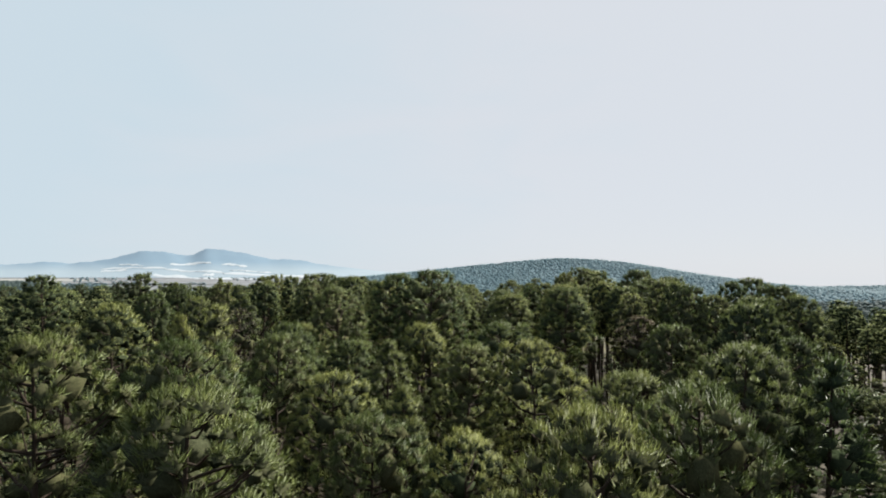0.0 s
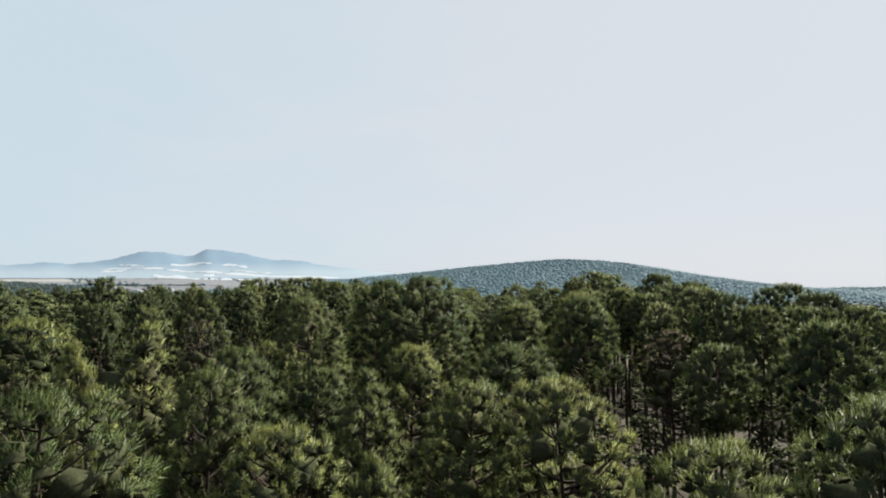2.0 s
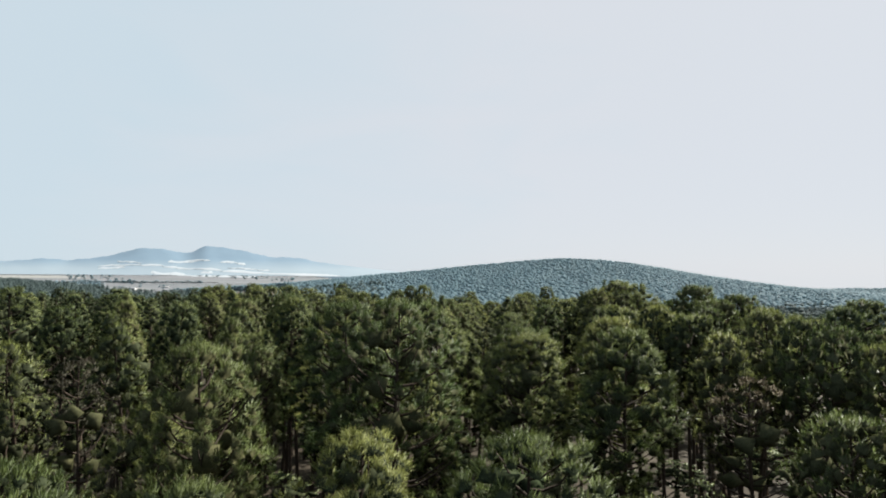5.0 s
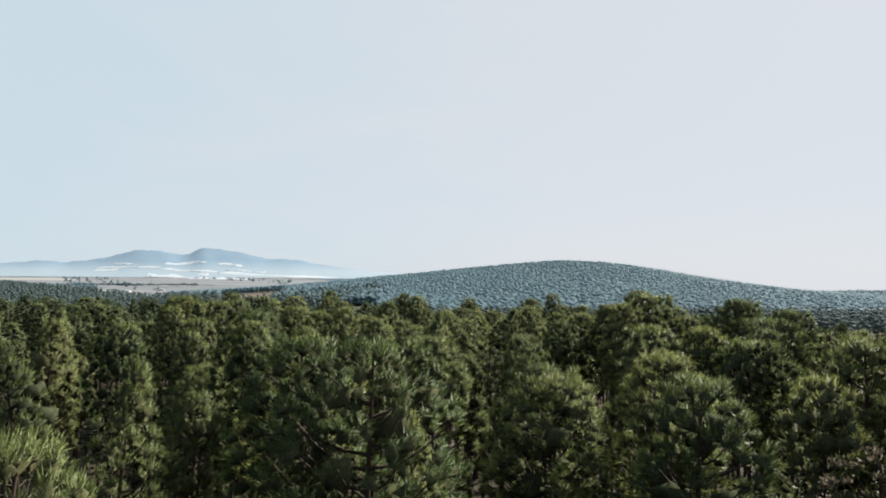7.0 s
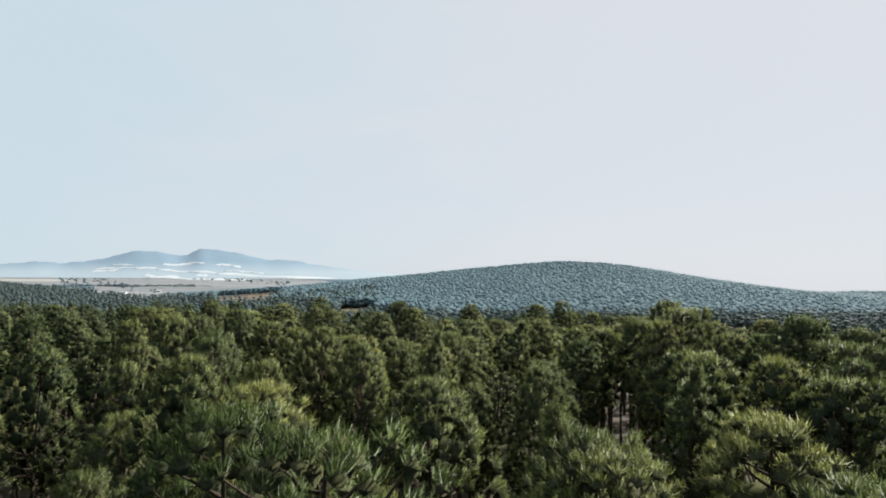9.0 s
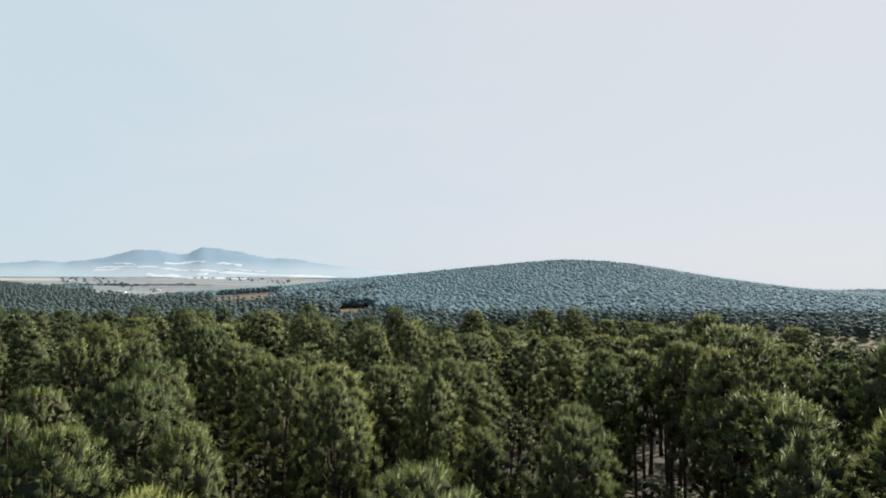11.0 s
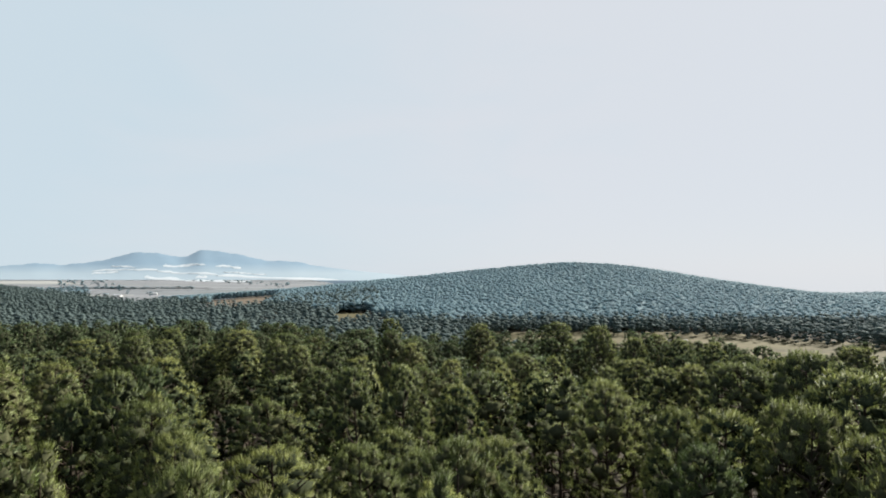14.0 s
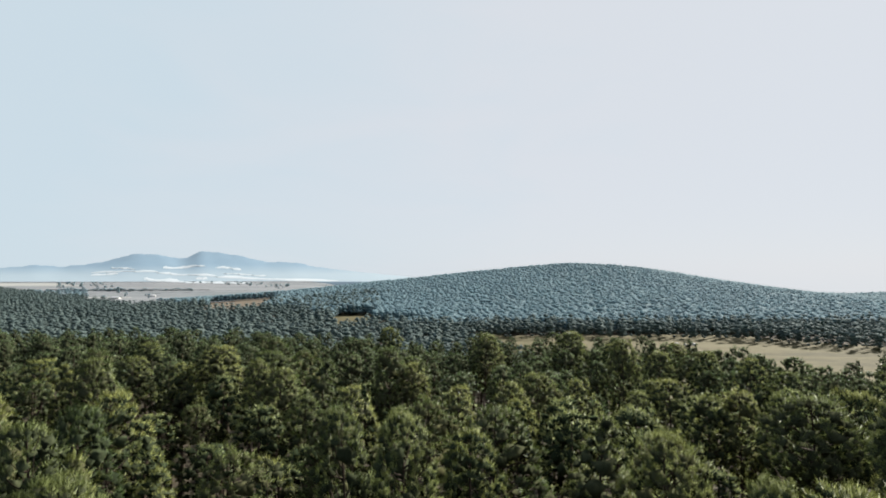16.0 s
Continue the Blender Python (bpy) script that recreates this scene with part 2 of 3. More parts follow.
def grid_faces(nx, ny):
    ii = (np.arange(ny - 1)[:, None] * nx + np.arange(nx - 1)[None]).reshape(-1)
    return np.stack([ii, ii + 1, ii + nx + 1, ii + nx], -1)


gy = [-v for v in reversed(spread(0, 5000, 25, 1.12)[1:])] + list(np.arange(0, 1500, 15)) + spread(1500, 9000, 30, 1.12)
gx = [-v for v in reversed(spread(420, 9000, 25, 1.13))] + list(np.arange(-405, 720, 15)) + spread(720, 9000, 25, 1.13)
GX, GY = np.meshgrid(gx, gy)
ground = mesh_ob("ground", np.stack([GX, GY, rise(GX, GY)], -1).reshape(-1, 3), grid_faces(len(gx), len(gy)), LITTER, smooth=True)
tagged(ground, "brown needle-strewn forest floor under the pines", "ground", kind="structure")


def land_sheet(name, edges, material, label, proud=0.3, cols=40):
    """A field that lies on the land: rows of (y, x from, x to), with wavering edges."""
    ys = np.array([e[0] for e in edges], float)
    yy = np.linspace(ys[0], ys[-1], max(12, int(abs(ys[-1] - ys[0]) / 12)))
    a, b = np.interp(yy, ys, [e[1] for e in edges]), np.interp(yy, ys, [e[2] for e in edges])
    w = 0.012 * (ys[-1] - ys[0] + 100)
    a, b = a + w * np.sin(yy * 0.08), b + w * np.sin(yy * 0.07 + 2)
    u = np.linspace(0, 1, cols)
    X = a[:, None] + (b - a)[:, None] * u
    Y = yy[:, None] + w * np.sin(X * 0.05 + 1) * 0.8
    Z = rise(X, Y) + proud
    ob = mesh_ob(name, np.stack([X, Y, Z], -1).reshape(-1, 3), grid_faces(cols, len(yy)), material, smooth=True)
    return tagged(ob, label, "field", kind="structure")


land_sheet("field", [(235, 68, 370), (262, 42, 370), (320, 36, 340), (360, 20, 300), (386, 12, 262), (418, 8, 240), (446, 4, 205), (475, 0, 190)], DRY_GRASS, "open tan field of dry grass among the pines")
land_sheet("plain", [(800, -330, -300), (821, -369, -310), (1052, -573, -335), (1150, -680, -345), (1594, -1110, -300), (1700, -1900, -290), (2200, -2700, -250), (3600, -4200, 300)], PLAIN, "farmland on the far plain, coloured haze-grey", 0.5, 60)
land_sheet("ploughed_field", [(760, -262, -190), (850, -300, -205), (900, -310, -228)], PLOUGHED, "small red-brown ploughed field between the woods", 0.6)
land_sheet("clearing", [(500, -72, -52), (560, -86, -56), (590, -90, -58), (618, -94, -66)], DRY_GRASS, "small pale clearing at the foot of the hill", 0.6)
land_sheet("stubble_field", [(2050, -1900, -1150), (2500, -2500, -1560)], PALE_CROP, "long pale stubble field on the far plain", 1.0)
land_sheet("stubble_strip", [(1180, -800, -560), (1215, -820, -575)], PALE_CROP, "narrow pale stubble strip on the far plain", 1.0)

# mountains on the skyline
PEAK_X = (-3200, -3050, -2900, -2760, -2590, -2460, -2240, -2110, -2017, -1924, -1794, -1683, -1609, -1553, -1349, -1238, -1145, -941, -830, -682, -534, -200)
PEAK_Z = (60, 72, 42, 50, 65, 50, 72, 98, 128, 135, 124, 98, 120, 154, 128, 106, 80, 76, 50, 31, 14, -20)


def mountain(x, y):
    s = x / (y / 4000)
    top = soft_interp(s, PEAK_X, PEAK_Z, 45) + 25
    u = np.clip((y - 2750) / 1250, 0, 1)
    top = top + np.clip((y - 3850) / 150, 0, 1) * (2.2 * np.sin(s * 0.047) + 1.4 * np.sin(s * 0.113 + 1)) * step(-3200, -2600, s) * (1 - step(-1000, -500, s))
    folds = 1 + (0.05 * np.sin(s * 0.011 + 1.3) + 0.012 * np.sin(s * 0.034 + 6 * u)) * u * (1 - u) * 4
    return -22 + top * (0.45 * u + 0.55 * u ** 2) * folds


MY, MS = np.meshgrid(np.linspace(2700, 4000, 27), np.linspace(-4600, -200, 221), indexing="ij")
MX = MS * MY / 4000
MZ = mountain(MX, MY)
MZ[0] = -200     # the foot runs down into the plain
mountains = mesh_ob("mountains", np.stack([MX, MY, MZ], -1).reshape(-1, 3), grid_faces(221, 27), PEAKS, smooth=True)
tagged(mountains, "hazy blue-grey mountains with two low peaks", "mountains", kind="structure")


# ---- pines ----
def unit(v):
    return v / (np.linalg.norm(v, axis=-1, keepdims=True) + 1e-9)


class Stock:
    """Vertices, faces and normals that become one mesh."""
    def __init__(self):
        self.v, self.f, self.n, self.count = [], [], [], 0

    def add(self, v, f, n=None):
        v = np.asarray(v, float)
        self.v.append(v)
        self.f.append(np.asarray(f) + self.count)
        self.n.append(np.zeros_like(v) if n is None else n)
        self.count += len(v)

    def arrays(self):
        return np.concatenate(self.v), np.concatenate(self.f), np.concatenate(self.n)

    def mesh(self, name, material, shaded=False):
        v, f, n = self.arrays()
        me = bpy.data.meshes.new(name)
        me.vertices.add(len(v))
        me.vertices.foreach_set("co", v.ravel().astype(np.float32))
        me.loops.add(f.size)
        me.loops.foreach_set("vertex_index", f.ravel().astype(np.int32))
        me.polygons.add(len(f))
        me.polygons.foreach_set("loop_start", np.arange(0, f.size, 3, dtype=np.int32))
        me.update(calc_edges=True)
        me.materials.append(material)
        me.polygons.foreach_set("use_smooth", np.ones(len(f), dtype=bool))
        if shaded:
            me.normals_split_custom_set_from_vertices(n.tolist())
        me.update()
        return me


def tube(stock, points, radii, sides):
    """A tapered limb of triangles along the points."""
    p = np.asarray(points, float)
    t = np.gradient(p, axis=0)
    t /= np.linalg.norm(t, axis=1, keepdims=True) + 1e-9
    side = np.cross(t, (0.31, 0.52, 0.2))
    side /= np.linalg.norm(side, axis=1, keepdims=True) + 1e-9
    up = np.cross(t, side)
    a = np.arange(sides) * 2 * np.pi / sides
    v = p[:, None] + (side[:, None] * np.cos(a)[None, :, None] + up[:, None] * np.sin(a)[None, :, None]) * np.asarray(radii)[:, None, None]
    f = []
    for i in range(len(p) - 1):
        for j in range(sides):
            q, r = i * sides + j, i * sides + (j + 1) % sides
            f += [(q, r, r + sides), (q, r + sides, q + sides)]
    n = (v - p[:, None]).reshape(-1, 3)
    stock.add(v.reshape(-1, 3), f, n / (np.linalg.norm(n, axis=1, keepdims=True) + 1e-9))




BALL = np.array([(1, 0, 0), (-1, 0, 0), (0, 1, 0), (0, -1, 0), (0, 0, 1), (0, 0, -1)], float)
BALL_FACES = np.array([(0, 2, 4), (2, 1, 4), (1, 3, 4), (3, 0, 4), (2, 0, 5), (1, 2, 5), (3, 1, 5), (0, 3, 5)])


FOUR = unit(np.array([(1, 1, 1), (-1, -1, 1), (-1, 1, -1), (1, -1, -1)], float)) * 1.25
FOUR_FACES = np.array([(0, 2, 1), (0, 1, 3), (0, 3, 2), (1, 2, 3)])


def hearts(stock, rng, centres, heading, radii, rough=0.25, lift=0.25, four=False):
    """The dense inside of a clump of needles: small ragged bodies."""
    k, (form, sides) = len(centres), (FOUR, FOUR_FACES) if four else (BALL, BALL_FACES)
    e1 = unit(np.cross(heading, rng.normal(size=(k, 3))))
    e2 = np.cross(heading, e1)
    b = np.einsum("bi,kij->kbj", form, np.stack([e1, e2, heading], 1))
    v = centres[:, None] + b * radii[:, None, None] * rng.uniform(1 - rough, 1 + rough, (k, len(form), 1)) * (1, 1, 0.85)
    f = (np.arange(k)[:, None, None] * len(form) + sides[None]).reshape(-1, 3)
    stock.add(v.reshape(-1, 3), f, unit(b + lift * heading[:, None]).reshape(-1, 3))


def brushes(stock, rng, centres, outward, radii, blades, length, width):
    """Long needles that stand out all round each clump, most of them on its outer and upper side."""
    c, o, r = np.repeat(centres, blades, 0), np.repeat(outward, blades, 0), np.repeat(radii, blades)[:, None]
    d = unit(unit(rng.normal(size=c.shape)) + 0.7 * o + (0, 0, 0.25))
    root = c + d * r * rng.uniform(0.15, 0.75, r.shape) * (1, 1, 0.85)
    along = unit(0.7 * d + 0.4 * o + 0.3 * rng.normal(size=c.shape) + (0, 0, 0.35))
    reach = length * rng.uniform(0.65, 1.25, r.shape)
    w = unit(np.cross(along, rng.normal(size=c.shape))) * width * rng.uniform(0.7, 1.3, r.shape)
    v = np.stack([root - w, root + w, root + along * reach], 1)
    stock.add(v.reshape(-1, 3), np.arange(len(c) * 3).reshape(-1, 3), np.repeat(unit(d * 0.5 + o * 1.1 + 0.1 * rng.normal(size=c.shape)), 3, 0))


def profile(u, shape):
    """Width of a crown at the height u (0 its foot, 1 its top)."""
    under = 0.35 + 0.65 * np.minimum(1, u / 0.3)
    if shape == "dome":
        return np.sqrt(np.maximum(0, 1 - (np.maximum(u - 0.3, 0) / 0.71) ** 2)) * under
    if shape == "cone":
        return np.maximum(1.01 - u, 0) ** 0.66 * under * 1.2
    if shape == "flat":
        return np.sqrt(np.maximum(0, 1 - (np.maximum(u - 0.5, 0) / 0.51) ** 2)) * (0.3 + 0.7 * np.minimum(1, u / 0.5))
    return np.sqrt(np.maximum(0, 1 - ((u - 0.4) / 0.61) ** 2))


TALL, WIDE = 20.0, 3.0     # every kind of tree is made this high, with a crown of this radius


def tree_kind(seed, shape, foot, clumps, radius, blades=0, length=0.0, width=0.0, leaves=None, joined=False, limbs=30, rough=0.45, lift=1.2, gaps=0.12, body=0.8, dark_core=False):
    """The meshes of one kind of tree: trunk, boughs and crown. The crown is a skin of small round clumps of needles, carried by
    boughs, in lobes with gaps between them."""
    rng = np.random.default_rng(seed)
    wood, boughs, green, dark = Stock(), Stock(), Stock(), Stock()
    lean = rng.normal(0, 0.3, 2)
    hs = np.linspace(0, TALL * 0.97, 9 if not joined else 4)
    line = np.stack([lean[0] * (hs / TALL) ** 2 + 0.1 * np.sin(hs * 0.5 + seed), lean[1] * (hs / TALL) ** 2 + 0.1 * np.cos(hs * 0.43), hs], 1)
    tube(wood, line, 0.25 * (1 - 0.88 * hs / TALL) + 0.10 * np.exp(-hs / 0.6), 7 if not joined else 3)
    lobes = rng.uniform(0, 2 * np.pi, 4)
    tall = TALL * (1 - foot)
    uu = np.linspace(0.0, 0.995, 200)
    slope = np.abs(np.gradient(profile(uu, shape), uu)) * WIDE / tall
    skin = np.cumsum((profile(uu, shape) + 0.05) * np.sqrt(1 + np.minimum(slope, 4) ** 2))
    mid = np.array([0, 0, TALL * foot + tall * 0.45])
    at, size = [], []
    for i in range(clumps):
        u = float(np.interp((i + rng.uniform(0, 1)) / clumps, skin / skin[-1], uu))
        th = i * 2.39996 + rng.normal(0, 0.18)
        swell = 0.13 * np.sin(2 * th + lobes[0]) + 0.10 * np.sin(3 * th + lobes[1] + 6 * u) + 0.08 * np.sin(5 * th + lobes[2] - 14 * u)
        if u < 0.75 and rng.uniform() < gaps * (1.6 - 9 * swell) * (1.3 - u):
            continue
        r = radius * rng.uniform(0.6, 1.4)
        R = max(WIDE * profile(u, shape) * (1 + swell) * rng.uniform(0.78, 1.04) - 0.8 * r, 0.05)
        z = min(TALL * foot + tall * u + rng.normal(0, 0.12), TALL - r)
        at.append((R * np.cos(th) + np.interp(z, hs, line[:, 0]), R * np.sin(th) + np.interp(z, hs, line[:, 1]), z))
        size.append(r)
    at, size = np.array(at), np.array(size)
    out = unit((at - mid) * (1, 1, 0.7) + (0, 0, 0.3))
    hearts(dark if dark_core else green, rng, at, out, body * size, rough, lift, joined and dark_core)
    if blades:
        brushes(green, rng, at, out, size, blades, length, width)
    if blades:
        # a few clumps inside, along the trunk, dark-coloured to stand for shade
        q, an = rng.uniform(0.25, 0.8, 7), np.arange(7) * 2.4
        deep = np.stack([0.35 * WIDE * profile(q, shape) * np.cos(an), 0.35 * WIDE * profile(q, shape) * np.sin(an), TALL * foot + tall * q], 1)
        hearts(dark if dark_core else green, rng, deep, unit((deep - mid) * (1, 1, 0.2)), np.full(7, 0.22 * WIDE), 0.45, 0.2)
    if joined:
        return wood.arrays(), green.arrays(), dark.arrays() if dark_core else None
    for j in np.linspace(0, len(at) - 1, limbs).astype(int):
        tip = at[j]
        reach = np.hypot(tip[0], tip[1])
        z0 = max(tip[2] - 0.45 * reach - 0.3, TALL * foot * 0.85)
        base = np.array([np.interp(z0, hs, line[:, 0]), np.interp(z0, hs, line[:, 1]), z0])
        q = np.linspace(0, 1, 4)[:, None]
        arc = base + (tip - base) * q + np.array([0, 0, -0.14 * reach]) * np.sin(q * np.pi) + rng.normal(0, 0.06, (4, 3)) * np.sin(q * np.pi)
        tube(boughs, arc, np.linspace(0.07, 0.02, 4) * (0.6 + 0.2 * reach), 3)
    return [wood.mesh("trunk", BARK), boughs.mesh("bough", BARK), green.mesh("crown", leaves or NEEDLES, True)] + ([dark.mesh("inner_twig", CORE_SHADE, True)] if dark_core else [])


SHAPES = (("dome", 0.56), ("oval", 0.56), ("cone", 0.50), ("dome", 0.60), ("flat", 0.67), ("dome", 0.64))
NEAR = [tree_kind(1 + i, sh, ft, 220, 0.46, 76, 0.27, 0.015, limbs=44, gaps=0.16, body=0.5, dark_core=True) for i, (sh, ft) in enumerate(SHAPES)]
MID = [tree_kind(11 + i, sh, ft, 160, 0.52, 32, 0.32, 0.027, limbs=30, gaps=0.14, body=0.58, dark_core=True) for i, (sh, ft) in enumerate(SHAPES)]
LOW = [tree_kind(61 + i, sh, ft, 80, 0.64, 15, 0.38, 0.045, limbs=14, body=0.6, dark_core=True) for i, (sh, ft) in enumerate(SHAPES)]
LIME = tree_kind(17, "cone", 0.52, 160, 0.52, 32, 0.32, 0.027, body=0.58, leaves=LIME_NEEDLES, dark_core=True)
BROWN = tree_kind(21, "oval", 0.45, 130, 0.45, 40, 0.16, 0.05, limbs=60, body=0.12, gaps=0.3, leaves=BROWN_LEAVES, dark_core=True)
OLIVE = tree_kind(22, "dome", 0.35, 150, 0.5, 34, 0.16, 0.06, limbs=40, body=0.6, leaves=OLIVE_LEAVES, dark_core=True)
FULL, BARE = "tall long-needled pine with a full rounded green crown", "slender pine with a high domed crown on a bare trunk"
rng = np.random.default_rng(5)
taken = []


def plant(x, y, top, radius, meshes=None, low=False, label="", category="pine tree", name="pine_tree"):
    """One tree at (x, y) whose top is at the height top and whose crown has that radius."""
    z = float(rise(x, y)) - 0.1
    high = x > 11 and rng.uniform() < 0.75
    pick = rng.integers(3, 6) if high else rng.integers(0, 4)
    near = y < 112 and abs(x) < 15
    root = new(name)
    for me in meshes or (LOW if low else NEAR if near else MID)[pick]:
        o = new(me.name, me)
        o.parent = root
        if me.name.startswith(("bough", "inner_twig")):
            tagged(o, kind="stuff")
    s = 0.97 * radius / WIDE
    root.matrix_basis = pose(x, y, z, rng.normal(0, 1.2), rng.normal(0, 1.2), rng.uniform(0, 360)) @ Matrix.Diagonal((s, s, (top - z) / TALL, 1))
    tagged(root, label or (BARE if pick > 3 else FULL), category, "trees of the forest")
    taken.append((x, y, radius))
    return root


FIRST_ROWS = [(2.7, 14.8, 20.8, 2.7), (6.5, 15.6, 21.0, 2.7), (-6.6, 16.5, 21.0, 3.5), (-14.5, 21.5, 21.8, 3.5), (-2.9, 22.5, 18.6, 2.6), (0.8, 23.0, 18.0, 2.4), (7.9, 25.8, 19.8, 3.1), (12.4, 26.1, 20.9, 3.1), (-11.7, 26.4, 21.1, 3.5), (16.9, 27.2, 20.4, 3.3), (-1.8, 28.5, 18.8, 2.6), (-5.4, 30.0, 19.0, 2.8), (5.3, 32.0, 20.4, 2.9), (-9.0, 32.3, 20.6, 2.6), (-12.6, 32.5, 21.7, 2.6), (1.4, 33.5, 19.9, 2.9), (-3.4, 37.5, 19.6, 3.0), (-9.2, 38.6, 20.7, 2.6), (-15.6, 39.4, 21.8, 3.5), (19.7, 40.7, 21.8, 2.6), (-7.0, 41.3, 19.2, 2.6), (23.2, 41.4, 19.5, 2.6)]
SECOND_ROWS = [(4.6, 42.8, 20.4, 3.5), (-1.2, 43.5, 20.2, 2.8), (-24.4, 45.3, 21.5, 3.5), (-7.3, 46.7, 22.7, 3), (17.4, 47.2, 19.7, 2.6), (-11.1, 49.1, 19.7, 2.6), (-26.8, 52.2, 20.3, 3.5), (-0.9, 54, 24.0, 3.7), (24.2, 54.8, 21.7, 2.6), (11.6, 56.7, 22.3, 3.5), (-11.7, 56.8, 22.7, 2.8), (33.0, 57.0, 21.6, 2.8), (-23.4, 57.0, 21.5, 2.6), (22.8, 57.5, 22.5, 2.6), (-26.9, 58.2, 21.7, 2.6), (-3.5, 59.4, 23.6, 3.7), (30.1, 59.9, 21.3, 2.8), (19.3, 60.8, 21.6, 2.6), (22.8, 60.8, 22.8, 2.6), (1.0, 61.5, 20.6, 2.7), (6.5, 62.0, 21.5, 3.5), (12.9, 62.0, 22.4, 3.5)]
THIRD_ROWS = [(-10.6, 63.5, 20.3, 2.2), (6.8, 64, 21.7, 3), (23.1, 65.5, 22.9, 2.9), (-5.6, 66.4, 22.7, 3.5), (-21.0, 67.0, 22.4, 3.5), (37.0, 68.2, 22.2, 3.5), (1.0, 69, 22.4, 3.1), (7.4, 69.6, 21.3, 3.5), (26.2, 70.4, 22.8, 3.0), (-10.5, 71, 23.1, 2.5), (-14.1, 71.7, 20.2, 3.1), (21.6, 72.8, 21.9, 3.0), (-7.2, 73.8, 22.5, 2.4), (14.8, 74.3, 22.2, 2.8), (-48.4, 74.3, 23.3, 3.7), (35.5, 74.7, 22.5, 2.8), (20.7, 76.2, 22.4, 2.6), (24.6, 76.5, 22.3, 2.6), (16.3, 77.9, 22.3, 2.6), (39.5, 78.3, 22.9, 3.5), (-28.8, 78.9, 22.4, 2.8), (-17.7, 78.9, 21.8, 2.4)]
FOURTH_ROWS = [(25.8, 79.7, 22.8, 2.9), (-12.1, 80.0, 23.0, 2.9), (-24.2, 80, 22.2, 2.6), (7.4, 80.1, 21.3, 2.2), (-18.4, 81, 22.5, 2.6), (-35, 81.3, 21.7, 2.8), (-3.7, 82, 22.4, 2.2), (-39.8, 82.2, 23.5, 3.7), (27.6, 82.5, 22.6, 3.2), (8.3, 83, 21.1, 2.6), (-31.3, 83.4, 22.2, 2.6), (18.4, 83.5, 21.8, 3.5), (-14.9, 84.8, 22.9, 2.9), (-3.7, 85.6, 22.4, 2.4), (-31.8, 86.0, 22.8, 2.6), (-0.1, 86.3, 22.7, 2.4), (-4.3, 86.6, 22.3, 2.6), (-7.7, 86.7, 23.0, 2.6), (27.4, 87.0, 23.9, 2.9), (4, 87.4, 18.7, 2), (18.4, 87.6, 23.5, 2.6), (0.5, 88.2, 21.6, 2.3)]
FIFTH_ROWS = [(33.2, 88.5, 22.9, 2.9), (29.1, 89.1, 23.8, 2.9), (20.1, 90.3, 24.2, 3.0), (-19.8, 90.7, 23.3, 2.8), (27.4, 91.4, 22.1, 2.6), (-5.7, 91.6, 21.8, 3.5), (-18.7, 92.3, 23.4, 2.6), (18.5, 93.2, 22.3, 2.6), (23.9, 93.2, 22.9, 2.6), (-16.4, 93.2, 21.8, 2.6), (4.4, 93.5, 20.9, 2.6), (2.2, 93.6, 21.9, 2.8), (-10.5, 94, 22.2, 2.5), (-21.7, 94.5, 23.2, 2.6), (26.5, 94.7, 21.8, 2.6), (13.5, 95.5, 21.2, 2.6), (-2.8, 96, 21.2, 2.9), (3.9, 96.4, 21.3, 2.6), (19.1, 96.6, 22.8, 2.6), (0.5, 99.3, 19.7, 2.9), (-14.4, 99.9, 22.2, 3.5), (19.2, 100.4, 22.2, 2.4)]
SIXTH_ROWS = [(14.4, 100.6, 21.6, 2.4), (25.0, 100.9, 23.6, 3.7), (16.6, 101.0, 21.7, 2.9), (-2.1, 102.6, 20.0, 2.9), (-26.4, 102.8, 22.6, 2.7), (-30.0, 104.0, 21.9, 2.7), (-16.9, 104.2, 22.0, 2.6), (-22.3, 104.6, 21.4, 2.6), (-19.1, 105.8, 23.1, 2.6), (-0.9, 105.9, 23.2, 2.3), (11.6, 106.3, 22.0, 2.6), (-34.8, 107.1, 19.9, 3.5), (25.7, 108, 23.9, 3), (-29.7, 108.4, 23.0, 3.1), (-11.5, 112, 19.9, 3.1), (-4.5, 112.3, 22.3, 2.6), (2.5, 112.8, 21.0, 2.6), (9.9, 113, 21.3, 3.3), (-21.2, 113, 22.2, 2.6), (-33.4, 113.5, 22.6, 3.5), (-28.2, 113.7, 21.2, 3.5), (-18.6, 116.0, 17.1, 3.3)]
SEVENTH_ROWS = [(3.6, 116.7, 21.1, 3.5), (-7.2, 117.2, 21.3, 2.4), (26.1, 117.9, 21.4, 3.5), (-22.4, 118.7, 22.0, 3.3), (-32.1, 120.2, 21.4, 3.5), (-51.4, 121.5, 21.0, 3.2), (31.6, 121.9, 21.2, 2.8), (-0.5, 124.0, 20.5, 3.5), (-6.4, 124.7, 21.1, 2.5), (28.4, 125.4, 20.5, 2.8), (-47.6, 126.7, 20.1, 3.5), (7.4, 129.9, 18.9, 2.5), (1.6, 129.9, 20.0, 2.4), (27.2, 130.1, 19.4, 2.8), (-12, 131.1, 19.1, 2.5), (24.7, 131.4, 19.0, 2.9), (-32.2, 134.1, 22.2, 2.6), (14.9, 134.7, 19.7, 2.5), (-14.8, 135.5, 20.9, 2.6), (6.9, 135.5, 19.6, 2.5), (19.7, 136.3, 18.2, 2.5), (-23.5, 136.9, 17.0, 2.4)]
